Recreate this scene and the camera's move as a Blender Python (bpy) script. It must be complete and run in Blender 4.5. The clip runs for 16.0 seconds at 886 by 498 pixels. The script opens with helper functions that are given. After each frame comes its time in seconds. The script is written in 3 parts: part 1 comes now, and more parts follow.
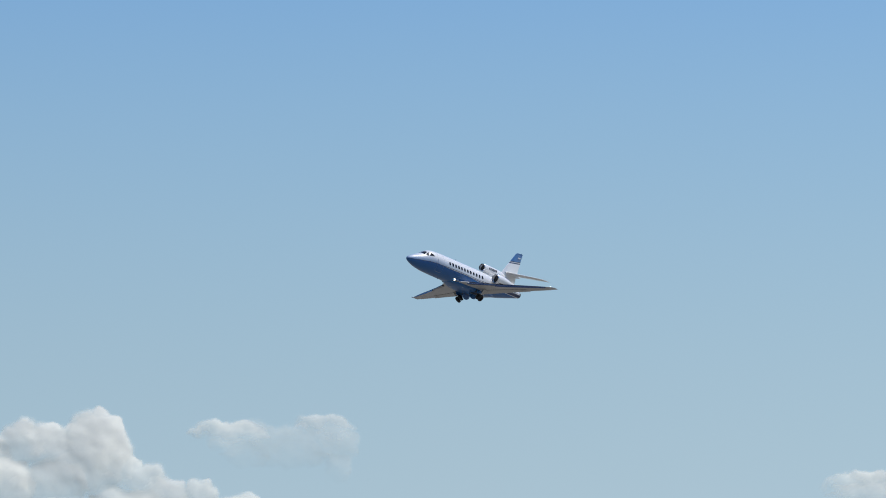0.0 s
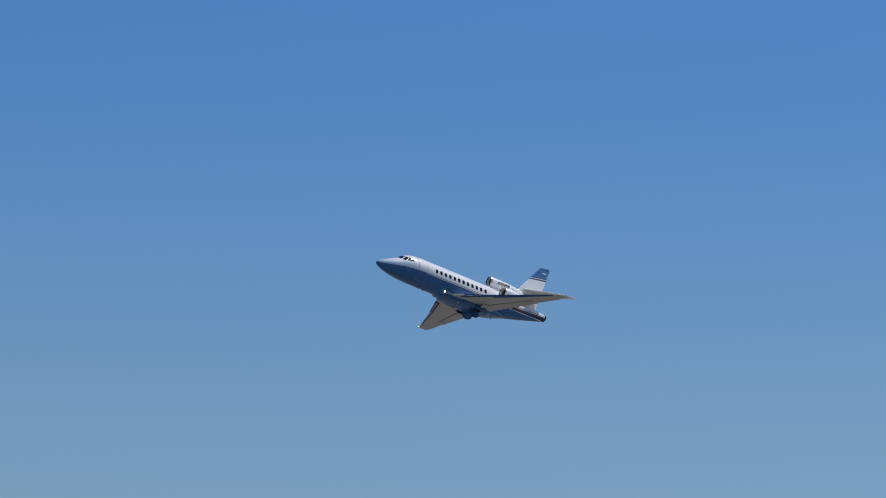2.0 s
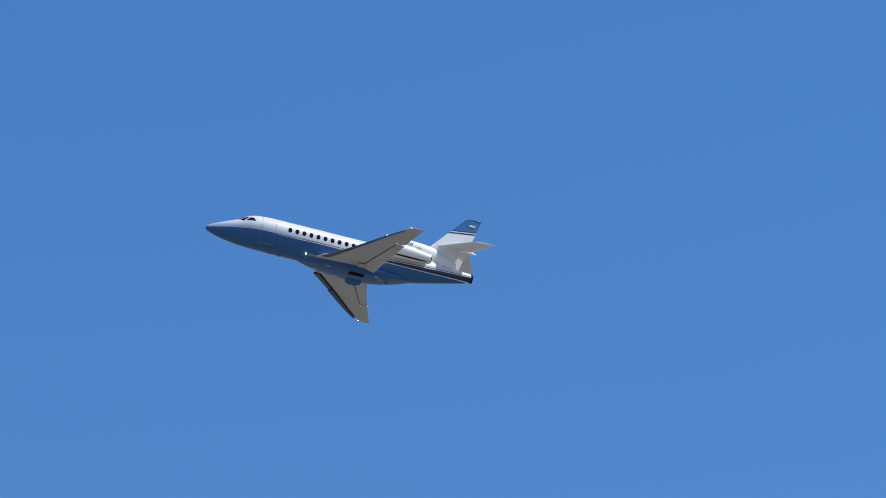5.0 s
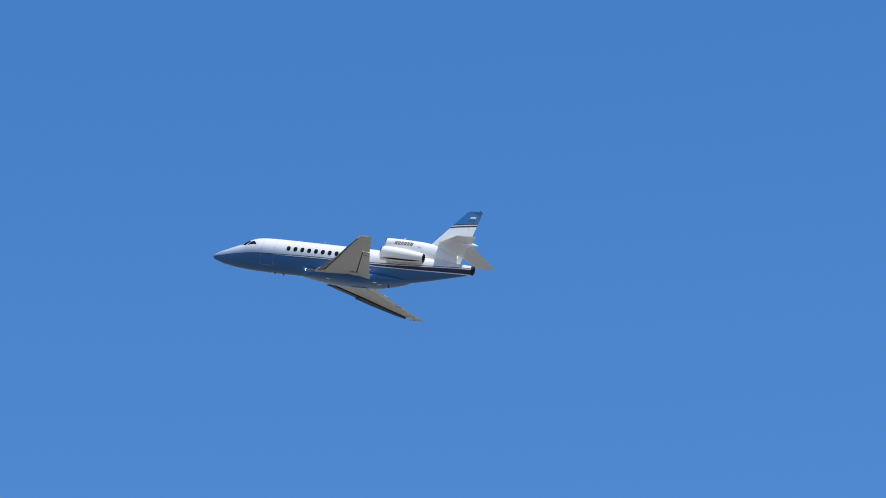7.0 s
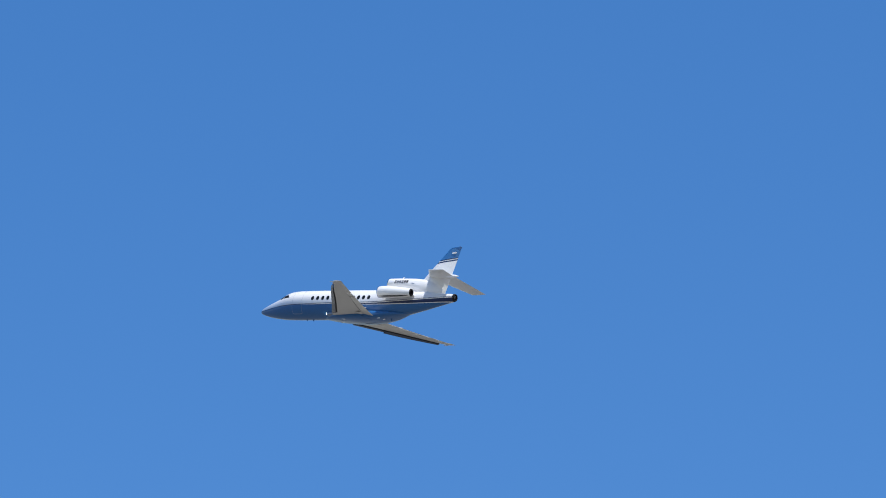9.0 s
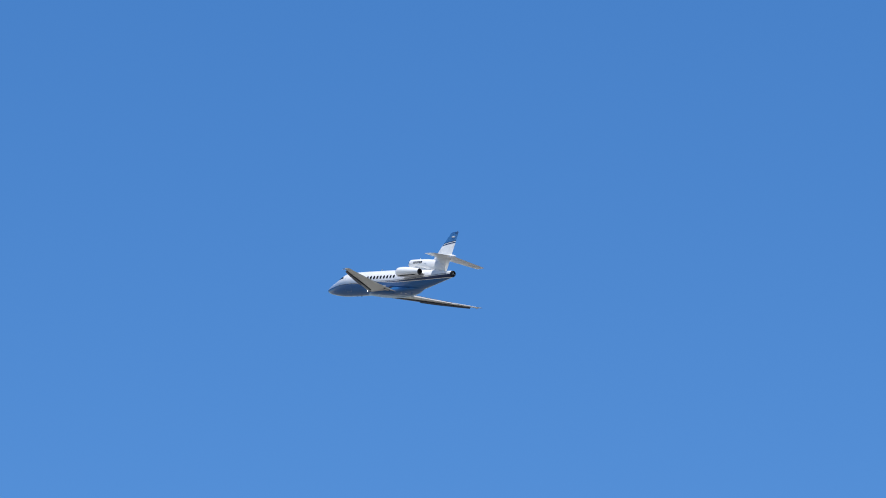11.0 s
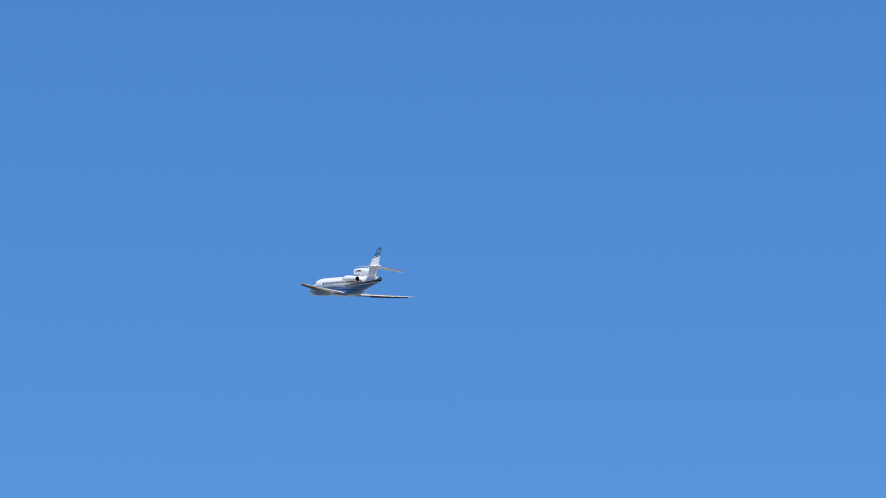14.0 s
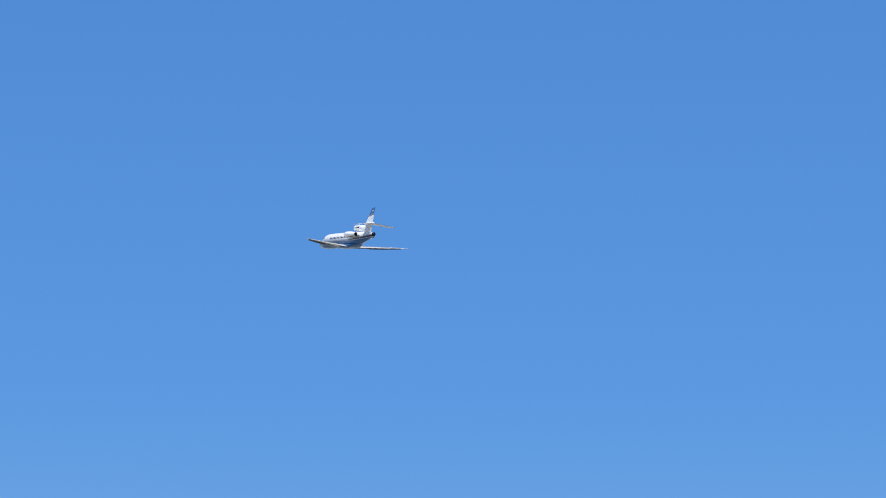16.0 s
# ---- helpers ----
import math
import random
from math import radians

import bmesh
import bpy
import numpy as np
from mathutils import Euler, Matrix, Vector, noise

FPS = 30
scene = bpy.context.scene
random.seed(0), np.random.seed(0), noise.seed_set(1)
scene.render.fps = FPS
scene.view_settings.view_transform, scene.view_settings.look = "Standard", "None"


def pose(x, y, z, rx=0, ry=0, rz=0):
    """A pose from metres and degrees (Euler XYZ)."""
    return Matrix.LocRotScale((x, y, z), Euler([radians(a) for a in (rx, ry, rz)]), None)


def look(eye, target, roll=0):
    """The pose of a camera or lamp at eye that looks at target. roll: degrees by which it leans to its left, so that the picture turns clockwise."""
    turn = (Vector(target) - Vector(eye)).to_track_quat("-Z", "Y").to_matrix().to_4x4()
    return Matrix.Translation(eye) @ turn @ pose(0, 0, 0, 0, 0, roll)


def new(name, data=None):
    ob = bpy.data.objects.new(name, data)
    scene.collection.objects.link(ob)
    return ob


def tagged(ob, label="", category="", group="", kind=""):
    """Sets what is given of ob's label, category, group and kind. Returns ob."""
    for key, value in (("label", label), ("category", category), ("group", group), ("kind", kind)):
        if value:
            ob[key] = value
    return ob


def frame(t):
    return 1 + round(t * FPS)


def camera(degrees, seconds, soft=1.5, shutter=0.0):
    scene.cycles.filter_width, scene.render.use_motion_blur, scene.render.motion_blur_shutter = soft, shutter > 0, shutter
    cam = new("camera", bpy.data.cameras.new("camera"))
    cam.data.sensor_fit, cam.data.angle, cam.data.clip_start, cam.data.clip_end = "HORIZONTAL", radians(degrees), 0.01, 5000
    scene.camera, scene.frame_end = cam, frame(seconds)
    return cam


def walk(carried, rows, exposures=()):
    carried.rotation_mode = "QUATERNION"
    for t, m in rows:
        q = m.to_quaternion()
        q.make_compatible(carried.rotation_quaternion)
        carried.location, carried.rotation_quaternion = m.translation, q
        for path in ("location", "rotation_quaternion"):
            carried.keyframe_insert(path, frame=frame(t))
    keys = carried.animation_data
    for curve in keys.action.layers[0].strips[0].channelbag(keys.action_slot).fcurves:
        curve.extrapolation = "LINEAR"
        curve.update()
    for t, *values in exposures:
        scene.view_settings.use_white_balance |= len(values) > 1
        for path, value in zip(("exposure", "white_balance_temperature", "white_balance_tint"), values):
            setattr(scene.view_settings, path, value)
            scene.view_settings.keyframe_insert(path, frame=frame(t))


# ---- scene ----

# ---- camera and its way: seconds, heading, height angle, lean ----
EYE = (0.0, 0.0, 1.7)
CAM_ROWS = [
    (0, 68.541, 13.463, 0.15), (0.2, 67.610, 13.578, 0.14), (0.3, 67.195, 13.668, 0.13), (0.5, 66.367, 14.193, 0.13),
    (0.7, 65.462, 14.950, 0.18), (0.8, 64.940, 15.157, 0.22), (1, 63.911, 15.478, 0.23), (1.2, 62.769, 15.748, 0.04),
    (1.3, 62.153, 15.919, -0.08), (1.5, 60.806, 16.429, -0.13), (1.7, 58.371, 16.972, 0.31), (1.8, 57.584, 17.169, 0.63),
    (2, 56.531, 17.494, 1.07), (2.2, 55.407, 17.852, 1.05), (2.3, 54.683, 18.058, 0.94), (2.5, 53.209, 18.572, 0.72),
    (2.7, 51.831, 18.874, 0.56), (2.8, 51.105, 18.973, 0.48), (3, 49.520, 19.287, 0.29), (3.2, 47.830, 19.684, -0.01),
    (3.3, 46.941, 19.894, -0.17), (3.5, 45.143, 20.347, -0.33), (3.7, 43.034, 20.718, -0.11), (3.8, 42.143, 20.992, 0.08),
    (4, 40.070, 21.586, 0.34), (4.2, 37.905, 22.007, 0.26), (4.5, 34.727, 22.712, 0.00), (5, 29.072, 23.729, 0.00),
    (5.5, 23.190, 24.592, 0.00), (6, 17.197, 25.272, 0.00), (6.3, 13.567, 25.537, 0.05), (6.5, 11.225, 25.760, 0.10),
    (6.7, 8.657, 25.849, 0.18), (6.8, 7.427, 25.896, 0.23), (7, 5.136, 25.973, 0.31), (7.2, 2.804, 26.073, 0.36),
    (7.3, 1.757, 26.118, 0.39), (7.5, -0.234, 26.229, 0.45), (7.7, -2.547, 26.315, 0.57), (7.8, -3.579, 26.271, 0.64),
    (8, -5.725, 25.859, 0.73), (8.2, -7.843, 25.887, 0.75), (8.3, -9.003, 25.960, 0.74), (8.5, -11.014, 26.046, 0.65),
    (8.7, -12.682, 25.876, 0.41), (8.8, -13.554, 25.820, 0.26), (9, -15.215, 25.787, -0.04), (9.2, -16.894, 25.652, -0.35),
    (9.3, -17.561, 25.495, -0.49), (9.5, -19.064, 25.163, -0.64), (9.7, -20.545, 24.932, -0.44), (10, -22.855, 24.817, 0.00),
    (10.5, -26.268, 24.471, 0.00), (11, -29.345, 24.135, 0.00), (11.5, -32.131, 23.815, 0.00), (11.8, -34.011, 23.612, -0.70),
    (12, -34.670, 23.508, -1.05), (12.2, -35.270, 23.549, -0.88), (12.3, -35.760, 23.574, -0.69), (12.5, -36.714, 23.336, -0.36),
    (12.7, -37.340, 23.050, -0.20), (12.8, -37.496, 22.910, -0.15), (13, -38.096, 22.648, -0.05), (13.2, -39.008, 22.485, 0.02),
    (13.3, -39.339, 22.425, 0.05), (13.5, -39.974, 22.410, 0.12), (13.7, -40.504, 22.438, 0.26), (13.8, -40.835, 22.435, 0.33),
    (14, -41.295, 22.390, 0.38), (14.2, -41.742, 21.780, 0.20), (14.3, -42.026, 21.652, 0.06), (14.5, -42.623, 21.657, -0.17),
    (14.7, -43.259, 21.718, -0.26), (14.8, -43.546, 21.730, -0.28), (15, -44.244, 21.726, -0.30), (15.2, -44.954, 21.727, -0.31),
    (15.3, -45.260, 21.702, -0.30), (15.5, -45.794, 21.664, -0.22), (15.7, -46.151, 21.634, -0.01), (16, -46.770, 20.954, 0.41)
]
cam = camera(9.0, 16.0, soft=1.0)


def aim(az, el, lean):
    a, e = radians(az), radians(el)
    way = Vector((math.sin(a) * math.cos(e), math.cos(a) * math.cos(e), math.sin(e)))
    return look(EYE, Vector(EYE) + way * 100.0, lean)


EXPOSURES = [(0, 0.06), (0.5, -0.05), (1.0, -0.14), (1.5, -0.21), (2.0, -0.23), (3.0, -0.13), (4.0, 0.02), (6.5, 0.37), (9.0, 0.42), (12.0, 0.40), (14.0, 0.40), (16.0, 0.45)]
walk(cam, [(t, aim(a, e, r)) for t, a, e, r in CAM_ROWS], EXPOSURES)

# the jet's flight: seconds, place, heading, pitch, bank
JET_ROWS = [
    (0, 552.3, 215.0, 140.5, -73.83, 4.65, -4.76), (0.5, 514.3, 227.1, 142.5, -74.13, 5.15, -3.46),
    (1, 475.9, 239.1, 144.4, -74.39, 5.65, -2.83), (1.5, 437.8, 251.0, 146.4, -74.42, 5.90, -3.12),
    (2, 399.7, 262.6, 148.6, -74.24, 6.15, -3.50), (2.5, 361.8, 274.1, 150.8, -74.17, 6.70, -2.99),
    (3, 324.0, 285.4, 153.2, -74.00, 7.35, -1.97), (3.5, 286.3, 296.4, 155.8, -73.85, 8.25, -0.94),
    (4, 248.8, 307.6, 158.7, -73.65, 8.95, -0.54), (4.5, 211.5, 318.8, 161.9, -73.56, 9.35, -1.15),
    (5, 173.9, 329.0, 164.9, -73.60, 9.68, -2.62), (5.5, 136.6, 339.6, 168.6, -73.67, 10.09, -4.30),
    (6, 99.4, 350.0, 172.4, -74.04, 10.58, -5.91), (6.5, 62.6, 361.2, 177.1, -74.32, 10.99, -6.61),
    (7, 25.7, 372.6, 182.3, -74.80, 11.22, -6.60), (7.5, -11.2, 384.0, 187.7, -75.20, 11.39, -6.05),
    (8, -48.1, 396.1, 194.0, -75.51, 11.69, -5.42), (8.5, -85.4, 409.6, 201.4, -75.75, 12.07, -5.13),
    (9, -123.4, 424.2, 209.6, -75.83, 12.39, -5.00), (9.5, -161.5, 438.5, 218.3, -75.86, 12.77, -5.01),
    (10, -199.6, 451.8, 226.7, -75.64, 13.36, -4.72), (10.5, -236.6, 463.3, 234.8, -74.30, 14.41, -3.80),
    (11, -273.9, 475.2, 243.4, -73.41, 15.22, -3.66), (11.5, -310.8, 486.7, 252.1, -72.12, 16.11, -3.87),
    (12, -349.4, 500.7, 262.4, -72.23, 16.47, -4.52), (12.5, -389.2, 515.9, 273.6, -72.85, 16.72, -4.97),
    (13, -428.8, 530.0, 284.5, -73.46, 16.71, -5.27), (13.5, -468.4, 543.6, 295.4, -73.93, 16.47, -5.76),
    (14, -509.0, 557.6, 306.7, -74.48, 16.09, -6.07), (14.5, -549.5, 570.8, 317.6, -74.95, 15.76, -6.19),
    (15, -589.7, 583.2, 328.3, -75.32, 15.70, -5.93), (15.5, -630.3, 595.6, 339.0, -75.81, 15.65, -5.64),
    (16, -670.9, 607.7, 349.7, -76.52, 15.59, -5.50)
]
NOSE_TO_ORIGIN = 9.5


def flying(x, y, z, heading, pitch, bank):
    ps, th, ph = radians(heading), radians(pitch), radians(bank)
    fwd = Vector((math.sin(ps) * math.cos(th), math.cos(ps) * math.cos(th), math.sin(th)))
    side = Vector((math.cos(ps), -math.sin(ps), 0.0))
    up = side.cross(fwd)
    right = side * math.cos(ph) - up * math.sin(ph)
    top = up * math.cos(ph) + side * math.sin(ph)
    m = Matrix((-fwd, right, top)).transposed().to_4x4()
    m.translation = (x, y, z)
    return m


# ---- sky and sun ----
SUN_AZ, SUN_EL = 134.0, 60.0
world = bpy.data.worlds.new("sky")
scene.world = world
world.use_nodes = True
wt = world.node_tree
sky = wt.nodes.new("ShaderNodeTexSky")
sky.sky_type = "NISHITA"
sky.sun_disc = False
sky.sun_elevation, sky.sun_rotation = radians(SUN_EL), radians(SUN_AZ)
sky.altitude, sky.air_density, sky.dust_density, sky.ozone_density = 0.0, 1.0, 0.6, 2.0
wt.nodes["Background"].inputs["Strength"].default_value = 0.13
# pale haze near the horizon, deep clear blue higher up
way_up = wt.nodes.new("ShaderNodeSeparateXYZ")
wt.links.new(wt.nodes.new("ShaderNodeTexCoord").outputs["Generated"], way_up.inputs[0])
tone = wt.nodes.new("ShaderNodeHueSaturation")
for socket, low, high, z0, z1 in (("Saturation", 0.69, 1.35, 0.172, 0.34), ("Hue", 0.473, 0.506, 0.195, 0.345), ("Value", 0.775, 1.0, 0.185, 0.345)):
    rng = wt.nodes.new("ShaderNodeMapRange")
    rng.interpolation_type = "SMOOTHSTEP"
    wt.links.new(way_up.outputs[2], rng.inputs["Value"])
    for k, v in (("From Min", z0), ("From Max", z1), ("To Min", low), ("To Max", high)):
        rng.inputs[k].default_value = v
    wt.links.new(rng.outputs["Result"], tone.inputs[socket])
wt.links.new(sky.outputs["Color"], tone.inputs["Color"])
wt.links.new(tone.outputs["Color"], wt.nodes["Background"].inputs["Color"])

sun = new("sun", bpy.data.lights.new("sun", "SUN"))
sun.data.energy, sun.data.angle, sun.data.color = 3.55, radians(0.53), (1.0, 0.965, 0.92)
sa, se = radians(SUN_AZ), radians(SUN_EL)
sun.matrix_world = look((0, 0, 500), Vector((0, 0, 500)) - Vector((math.sin(sa) * math.cos(se), math.cos(sa) * math.cos(se), math.sin(se))))


# ---- materials ----
def node(nt, kind, **inputs):
    n = nt.nodes.new(kind)
    for k, v in inputs.items():
        k = int(k[1:]) if k[0] == "i" and k[1:].isdigit() else k.replace("_", " ")
        if hasattr(v, "is_linked"):
            nt.links.new(v, n.inputs[k])
        else:
            n.inputs[k].default_value = v
    return n


def calc(nt, op, a, b=0.0, c=0.0):
    n = node(nt, "ShaderNodeMath", i0=a, i1=b, i2=c)
    n.operation = op
    return n.outputs[0]


def smooth(nt, v, a, b):
    n = node(nt, "ShaderNodeMapRange", Value=v, From_Min=a, From_Max=b)
    n.interpolation_type = "SMOOTHSTEP"
    return n.outputs["Result"]


def blend(nt, fac, a, b):
    n = nt.nodes.new("ShaderNodeMix")
    n.data_type = "RGBA"
    for k, v in ((0, fac), (6, a), (7, b)):
        if hasattr(v, "is_linked"):
            nt.links.new(v, n.inputs[k])
        else:
            n.inputs[k].default_value = v
    return n.outputs[2]


def material(name, colour, rough=0.4, metal=0.0, coat=0.0, grain=8.0, vary=0.06, bump=0.0, glow=None, shine=0.5):
    """A principled surface with variation at two scales. colour: rgb, or a function of the node tree that gives a socket."""
    m = bpy.data.materials.new(name)
    m.use_nodes = True
    nt = m.node_tree
    bsdf = nt.nodes["Principled BSDF"]
    co = nt.nodes.new("ShaderNodeTexCoord").outputs["Object"]
    base = colour(nt, co) if callable(colour) else (*colour, 1.0)
    big = node(nt, "ShaderNodeTexNoise", Vector=co, Scale=grain * 0.12, Detail=3.0).outputs[0]
    fine = node(nt, "ShaderNodeTexNoise", Vector=co, Scale=grain, Detail=6.0).outputs[0]
    mixd = calc(nt, "ADD", calc(nt, "MULTIPLY", big, 0.6), calc(nt, "MULTIPLY", fine, 0.4))
    gain = calc(nt, "MULTIPLY_ADD", mixd, 2.0 * vary, 1.0 - vary)
    hsv = node(nt, "ShaderNodeHueSaturation", Value=gain)
    if hasattr(base, "is_linked"):
        nt.links.new(base, hsv.inputs["Color"])
    else:
        hsv.inputs["Color"].default_value = base
    nt.links.new(hsv.outputs[0], bsdf.inputs["Base Color"])
    nt.links.new(calc(nt, "MULTIPLY_ADD", fine, 0.12, rough - 0.06), bsdf.inputs["Roughness"])
    bsdf.inputs["Metallic"].default_value = metal
    bsdf.inputs["Coat Weight"].default_value = coat
    bsdf.inputs["Specular IOR Level"].default_value = shine
    bsdf.inputs["Coat Roughness"].default_value = 0.06
    if bump:
        bp = node(nt, "ShaderNodeBump", Height=fine, Strength=bump, Distance=0.02)
        nt.links.new(bp.outputs[0], bsdf.inputs["Normal"])
    if glow:
        bsdf.inputs["Emission Color"].default_value = (*glow[0], 1.0)
        bsdf.inputs["Emission Strength"].default_value = glow[1]
    return m


WHITE, BLUE, BLACK = (0.74, 0.74, 0.735, 1), (0.022, 0.12, 0.32, 1), (0.006, 0.022, 0.085, 1)
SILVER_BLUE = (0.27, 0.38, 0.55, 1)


def fuselage_colours(nt, co):
    """White above, blue below, with a dark cheat line that widens towards the tail."""
    sep = node(nt, "ShaderNodeSeparateXYZ", Vector=co)
    x, z = calc(nt, "ADD", sep.outputs[0], NOSE_TO_ORIGIN), sep.outputs[2]
    # the paint's upper edge climbs from the nose along the cabin and again towards the tail
    top = calc(nt, "MULTIPLY_ADD", smooth(nt, x, -0.6, 4.0), 0.34, -0.46)
    top = calc(nt, "MULTIPLY_ADD", smooth(nt, x, 3.0, 9.0), 0.14, top)
    top = calc(nt, "MULTIPLY_ADD", smooth(nt, x, 11.0, 22.0), 0.78, top)
    down = calc(nt, "SUBTRACT", top, z)
    gap = calc(nt, "MULTIPLY_ADD", smooth(nt, x, 4.0, 7.0), 0.065, 0.045)
    band = calc(nt, "MULTIPLY_ADD", smooth(nt, x, 4.5, 8.0), 0.05, gap)
    band = calc(nt, "MULTIPLY_ADD", smooth(nt, x, 9.0, 19.0), 0.27, band)
    pin = calc(nt, "MULTIPLY_ADD", smooth(nt, x, 9.0, 12.0), 0.05, band)
    # the colour fades from silver blue to white over the line, strongest on the nose
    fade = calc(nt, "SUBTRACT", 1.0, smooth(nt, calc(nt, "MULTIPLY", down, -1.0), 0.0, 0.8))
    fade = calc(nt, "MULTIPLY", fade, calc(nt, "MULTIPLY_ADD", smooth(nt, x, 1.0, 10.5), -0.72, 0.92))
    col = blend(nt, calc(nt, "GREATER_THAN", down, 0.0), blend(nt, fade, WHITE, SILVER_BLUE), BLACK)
    col = blend(nt, calc(nt, "GREATER_THAN", down, 0.05), col, WHITE)
    col = blend(nt, calc(nt, "GREATER_THAN", down, gap), col, BLACK)
    col = blend(nt, calc(nt, "GREATER_THAN", down, band), col, WHITE)
    return blend(nt, calc(nt, "GREATER_THAN", down, pin), col, BLUE)


def fin_colours(nt, co):
    """White fin with a blue top over two dark stripes."""
    sep = node(nt, "ShaderNodeSeparateXYZ", Vector=co)
    x, z = calc(nt, "ADD", sep.outputs[0], NOSE_TO_ORIGIN), sep.outputs[2]
    s = calc(nt, "SUBTRACT", z, calc(nt, "MULTIPLY_ADD", calc(nt, "SUBTRACT", x, 18.2), 0.16, 3.82))
    col = blend(nt, calc(nt, "GREATER_THAN", s, 0.0), (0.8, 0.8, 0.795, 1), BLACK)
    col = blend(nt, calc(nt, "GREATER_THAN", s, 0.12), col, WHITE)
    col = blend(nt, calc(nt, "GREATER_THAN", s, 0.19), col, BLACK)
    return blend(nt, calc(nt, "GREATER_THAN", s, 0.27), col, (0.034, 0.15, 0.37, 1))


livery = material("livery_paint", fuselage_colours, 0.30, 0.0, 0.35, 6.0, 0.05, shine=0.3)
fin_paint = material("fin_paint", fin_colours, 0.32, 0.0, 0.4, 6.0, 0.05)
white_paint = material("white_paint", (0.80, 0.80, 0.795), 0.32, 0.0, 0.4, 6.0, 0.05)
blue_paint = material("blue_paint", BLUE[:3], 0.34, 0.0, 0.2, 6.0, 0.06, shine=0.3)
wing_grey = material("wing_grey_paint", (0.50, 0.485, 0.46), 0.45, 0.0, 0.1, 5.0, 0.10)
tail_grey = material("tailplane_white_paint", (0.72, 0.72, 0.71), 0.38, 0.0, 0.2, 5.0, 0.08)
bare_metal = material("polished_metal", (0.62, 0.63, 0.65), 0.22, 1.0, 0.0, 10.0, 0.06)
dark_metal = material("heat_stained_metal", (0.014, 0.014, 0.016), 0.7, 0.0, 0.0, 12.0, 0.2, shine=0.15)
slot_black = material("slot_shadow_grey", (0.02, 0.02, 0.022), 0.8, 0.0, 0.0, 12.0, 0.2)
well_shade = material("wheel_well_shade_grey", (0.03, 0.04, 0.06), 0.7, 0.0, 0.0, 12.0, 0.25)
tyre_rubber = material("tyre_rubber", (0.018, 0.018, 0.019), 0.75, 0.0, 0.0, 20.0, 0.2, 0.2)
slat_metal = material("dull_slat_metal", (0.105, 0.12, 0.155), 0.28, 1.0, 0.0, 10.0, 0.08)
cabin_glass = material("tinted_cabin_glass", (0.010, 0.012, 0.015), 0.12, 0.0, 0.0, 10.0, 0.1, shine=0.12)
seam_grey = material("seam_grey", (0.24, 0.30, 0.39), 0.6, 0.0, 0.0, 12.0, 0.1)
ink = material("dark_lettering", (0.015, 0.017, 0.03), 0.5, 0.0, 0.0, 12.0, 0.1)
lamp_glow = material("lit_lamp", (0.9, 0.85, 0.75), 0.2, 0.0, 0.0, 5.0, 0.02, 0.0, ((1.0, 0.84, 0.62), 9.0))
lens_glass = material("clear_lens", (0.16, 0.20, 0.27), 0.15, 0.2, 0.4, 5.0, 0.05)


# ---- mesh helpers: x runs aft from the nose, y to starboard, z up ----
def part(name, bm, mat, parent, label=""):
    bmesh.ops.recalc_face_normals(bm, faces=bm.faces)
    me = bpy.data.meshes.new(name)
    bm.to_mesh(me)
    bm.free()
    me.materials.append(mat)
    for p in me.polygons:
        p.use_smooth = True
    try:
        me.set_sharp_from_angle(angle=radians(38))
    except AttributeError:
        pass
    ob = new(name, me)
    ob.parent = parent
    if label:
        tagged(ob, label)
    return ob


def curve(xs, ys):
    """A smooth monotone curve through the given stations."""
    xs, ys = np.array(xs, float), np.array(ys, float)
    h, d = np.diff(xs), np.diff(ys) / np.diff(xs)
    m = np.zeros(len(xs))
    m[0], m[-1] = d[0], d[-1]
    for i in range(1, len(xs) - 1):
        if d[i - 1] * d[i] > 0:
            w1, w2 = 2 * h[i] + h[i - 1], h[i] + 2 * h[i - 1]
            m[i] = (w1 + w2) / (w1 / d[i - 1] + w2 / d[i])

    def at(x):
        i = int(np.clip(np.searchsorted(xs, x) - 1, 0, len(h) - 1))
        t = (min(max(x, xs[0]), xs[-1]) - xs[i]) / h[i]
        return float((2 * t**3 - 3 * t**2 + 1) * ys[i] + (t**3 - 2 * t**2 + t) * h[i] * m[i]
                     + (-2 * t**3 + 3 * t**2) * ys[i + 1] + (t**3 - t**2) * h[i] * m[i + 1])
    return at


def loft(bm, rings, closed=True, cap=(True, True)):
    """Skins rows of points, each a ring round (or an open row)."""
    rows = [[bm.verts.new((p[0] - NOSE_TO_ORIGIN, p[1], p[2])) for p in r] for r in rings]
    n = len(rows[0])
    for a, b in zip(rows, rows[1:]):
        for i in range(n if closed else n - 1):
            j = (i + 1) % n
            bm.faces.new((a[i], a[j], b[j], b[i]))
    if closed:
        for flag, r in zip(cap, (rows[0], rows[-1])):
            if flag:
                bm.faces.new(r)
    return bm


def ring(x, y, z, ry, rz, n=28):
    return [(x, y + ry * math.sin(2 * math.pi * i / n), z + rz * math.cos(2 * math.pi * i / n)) for i in range(n)]


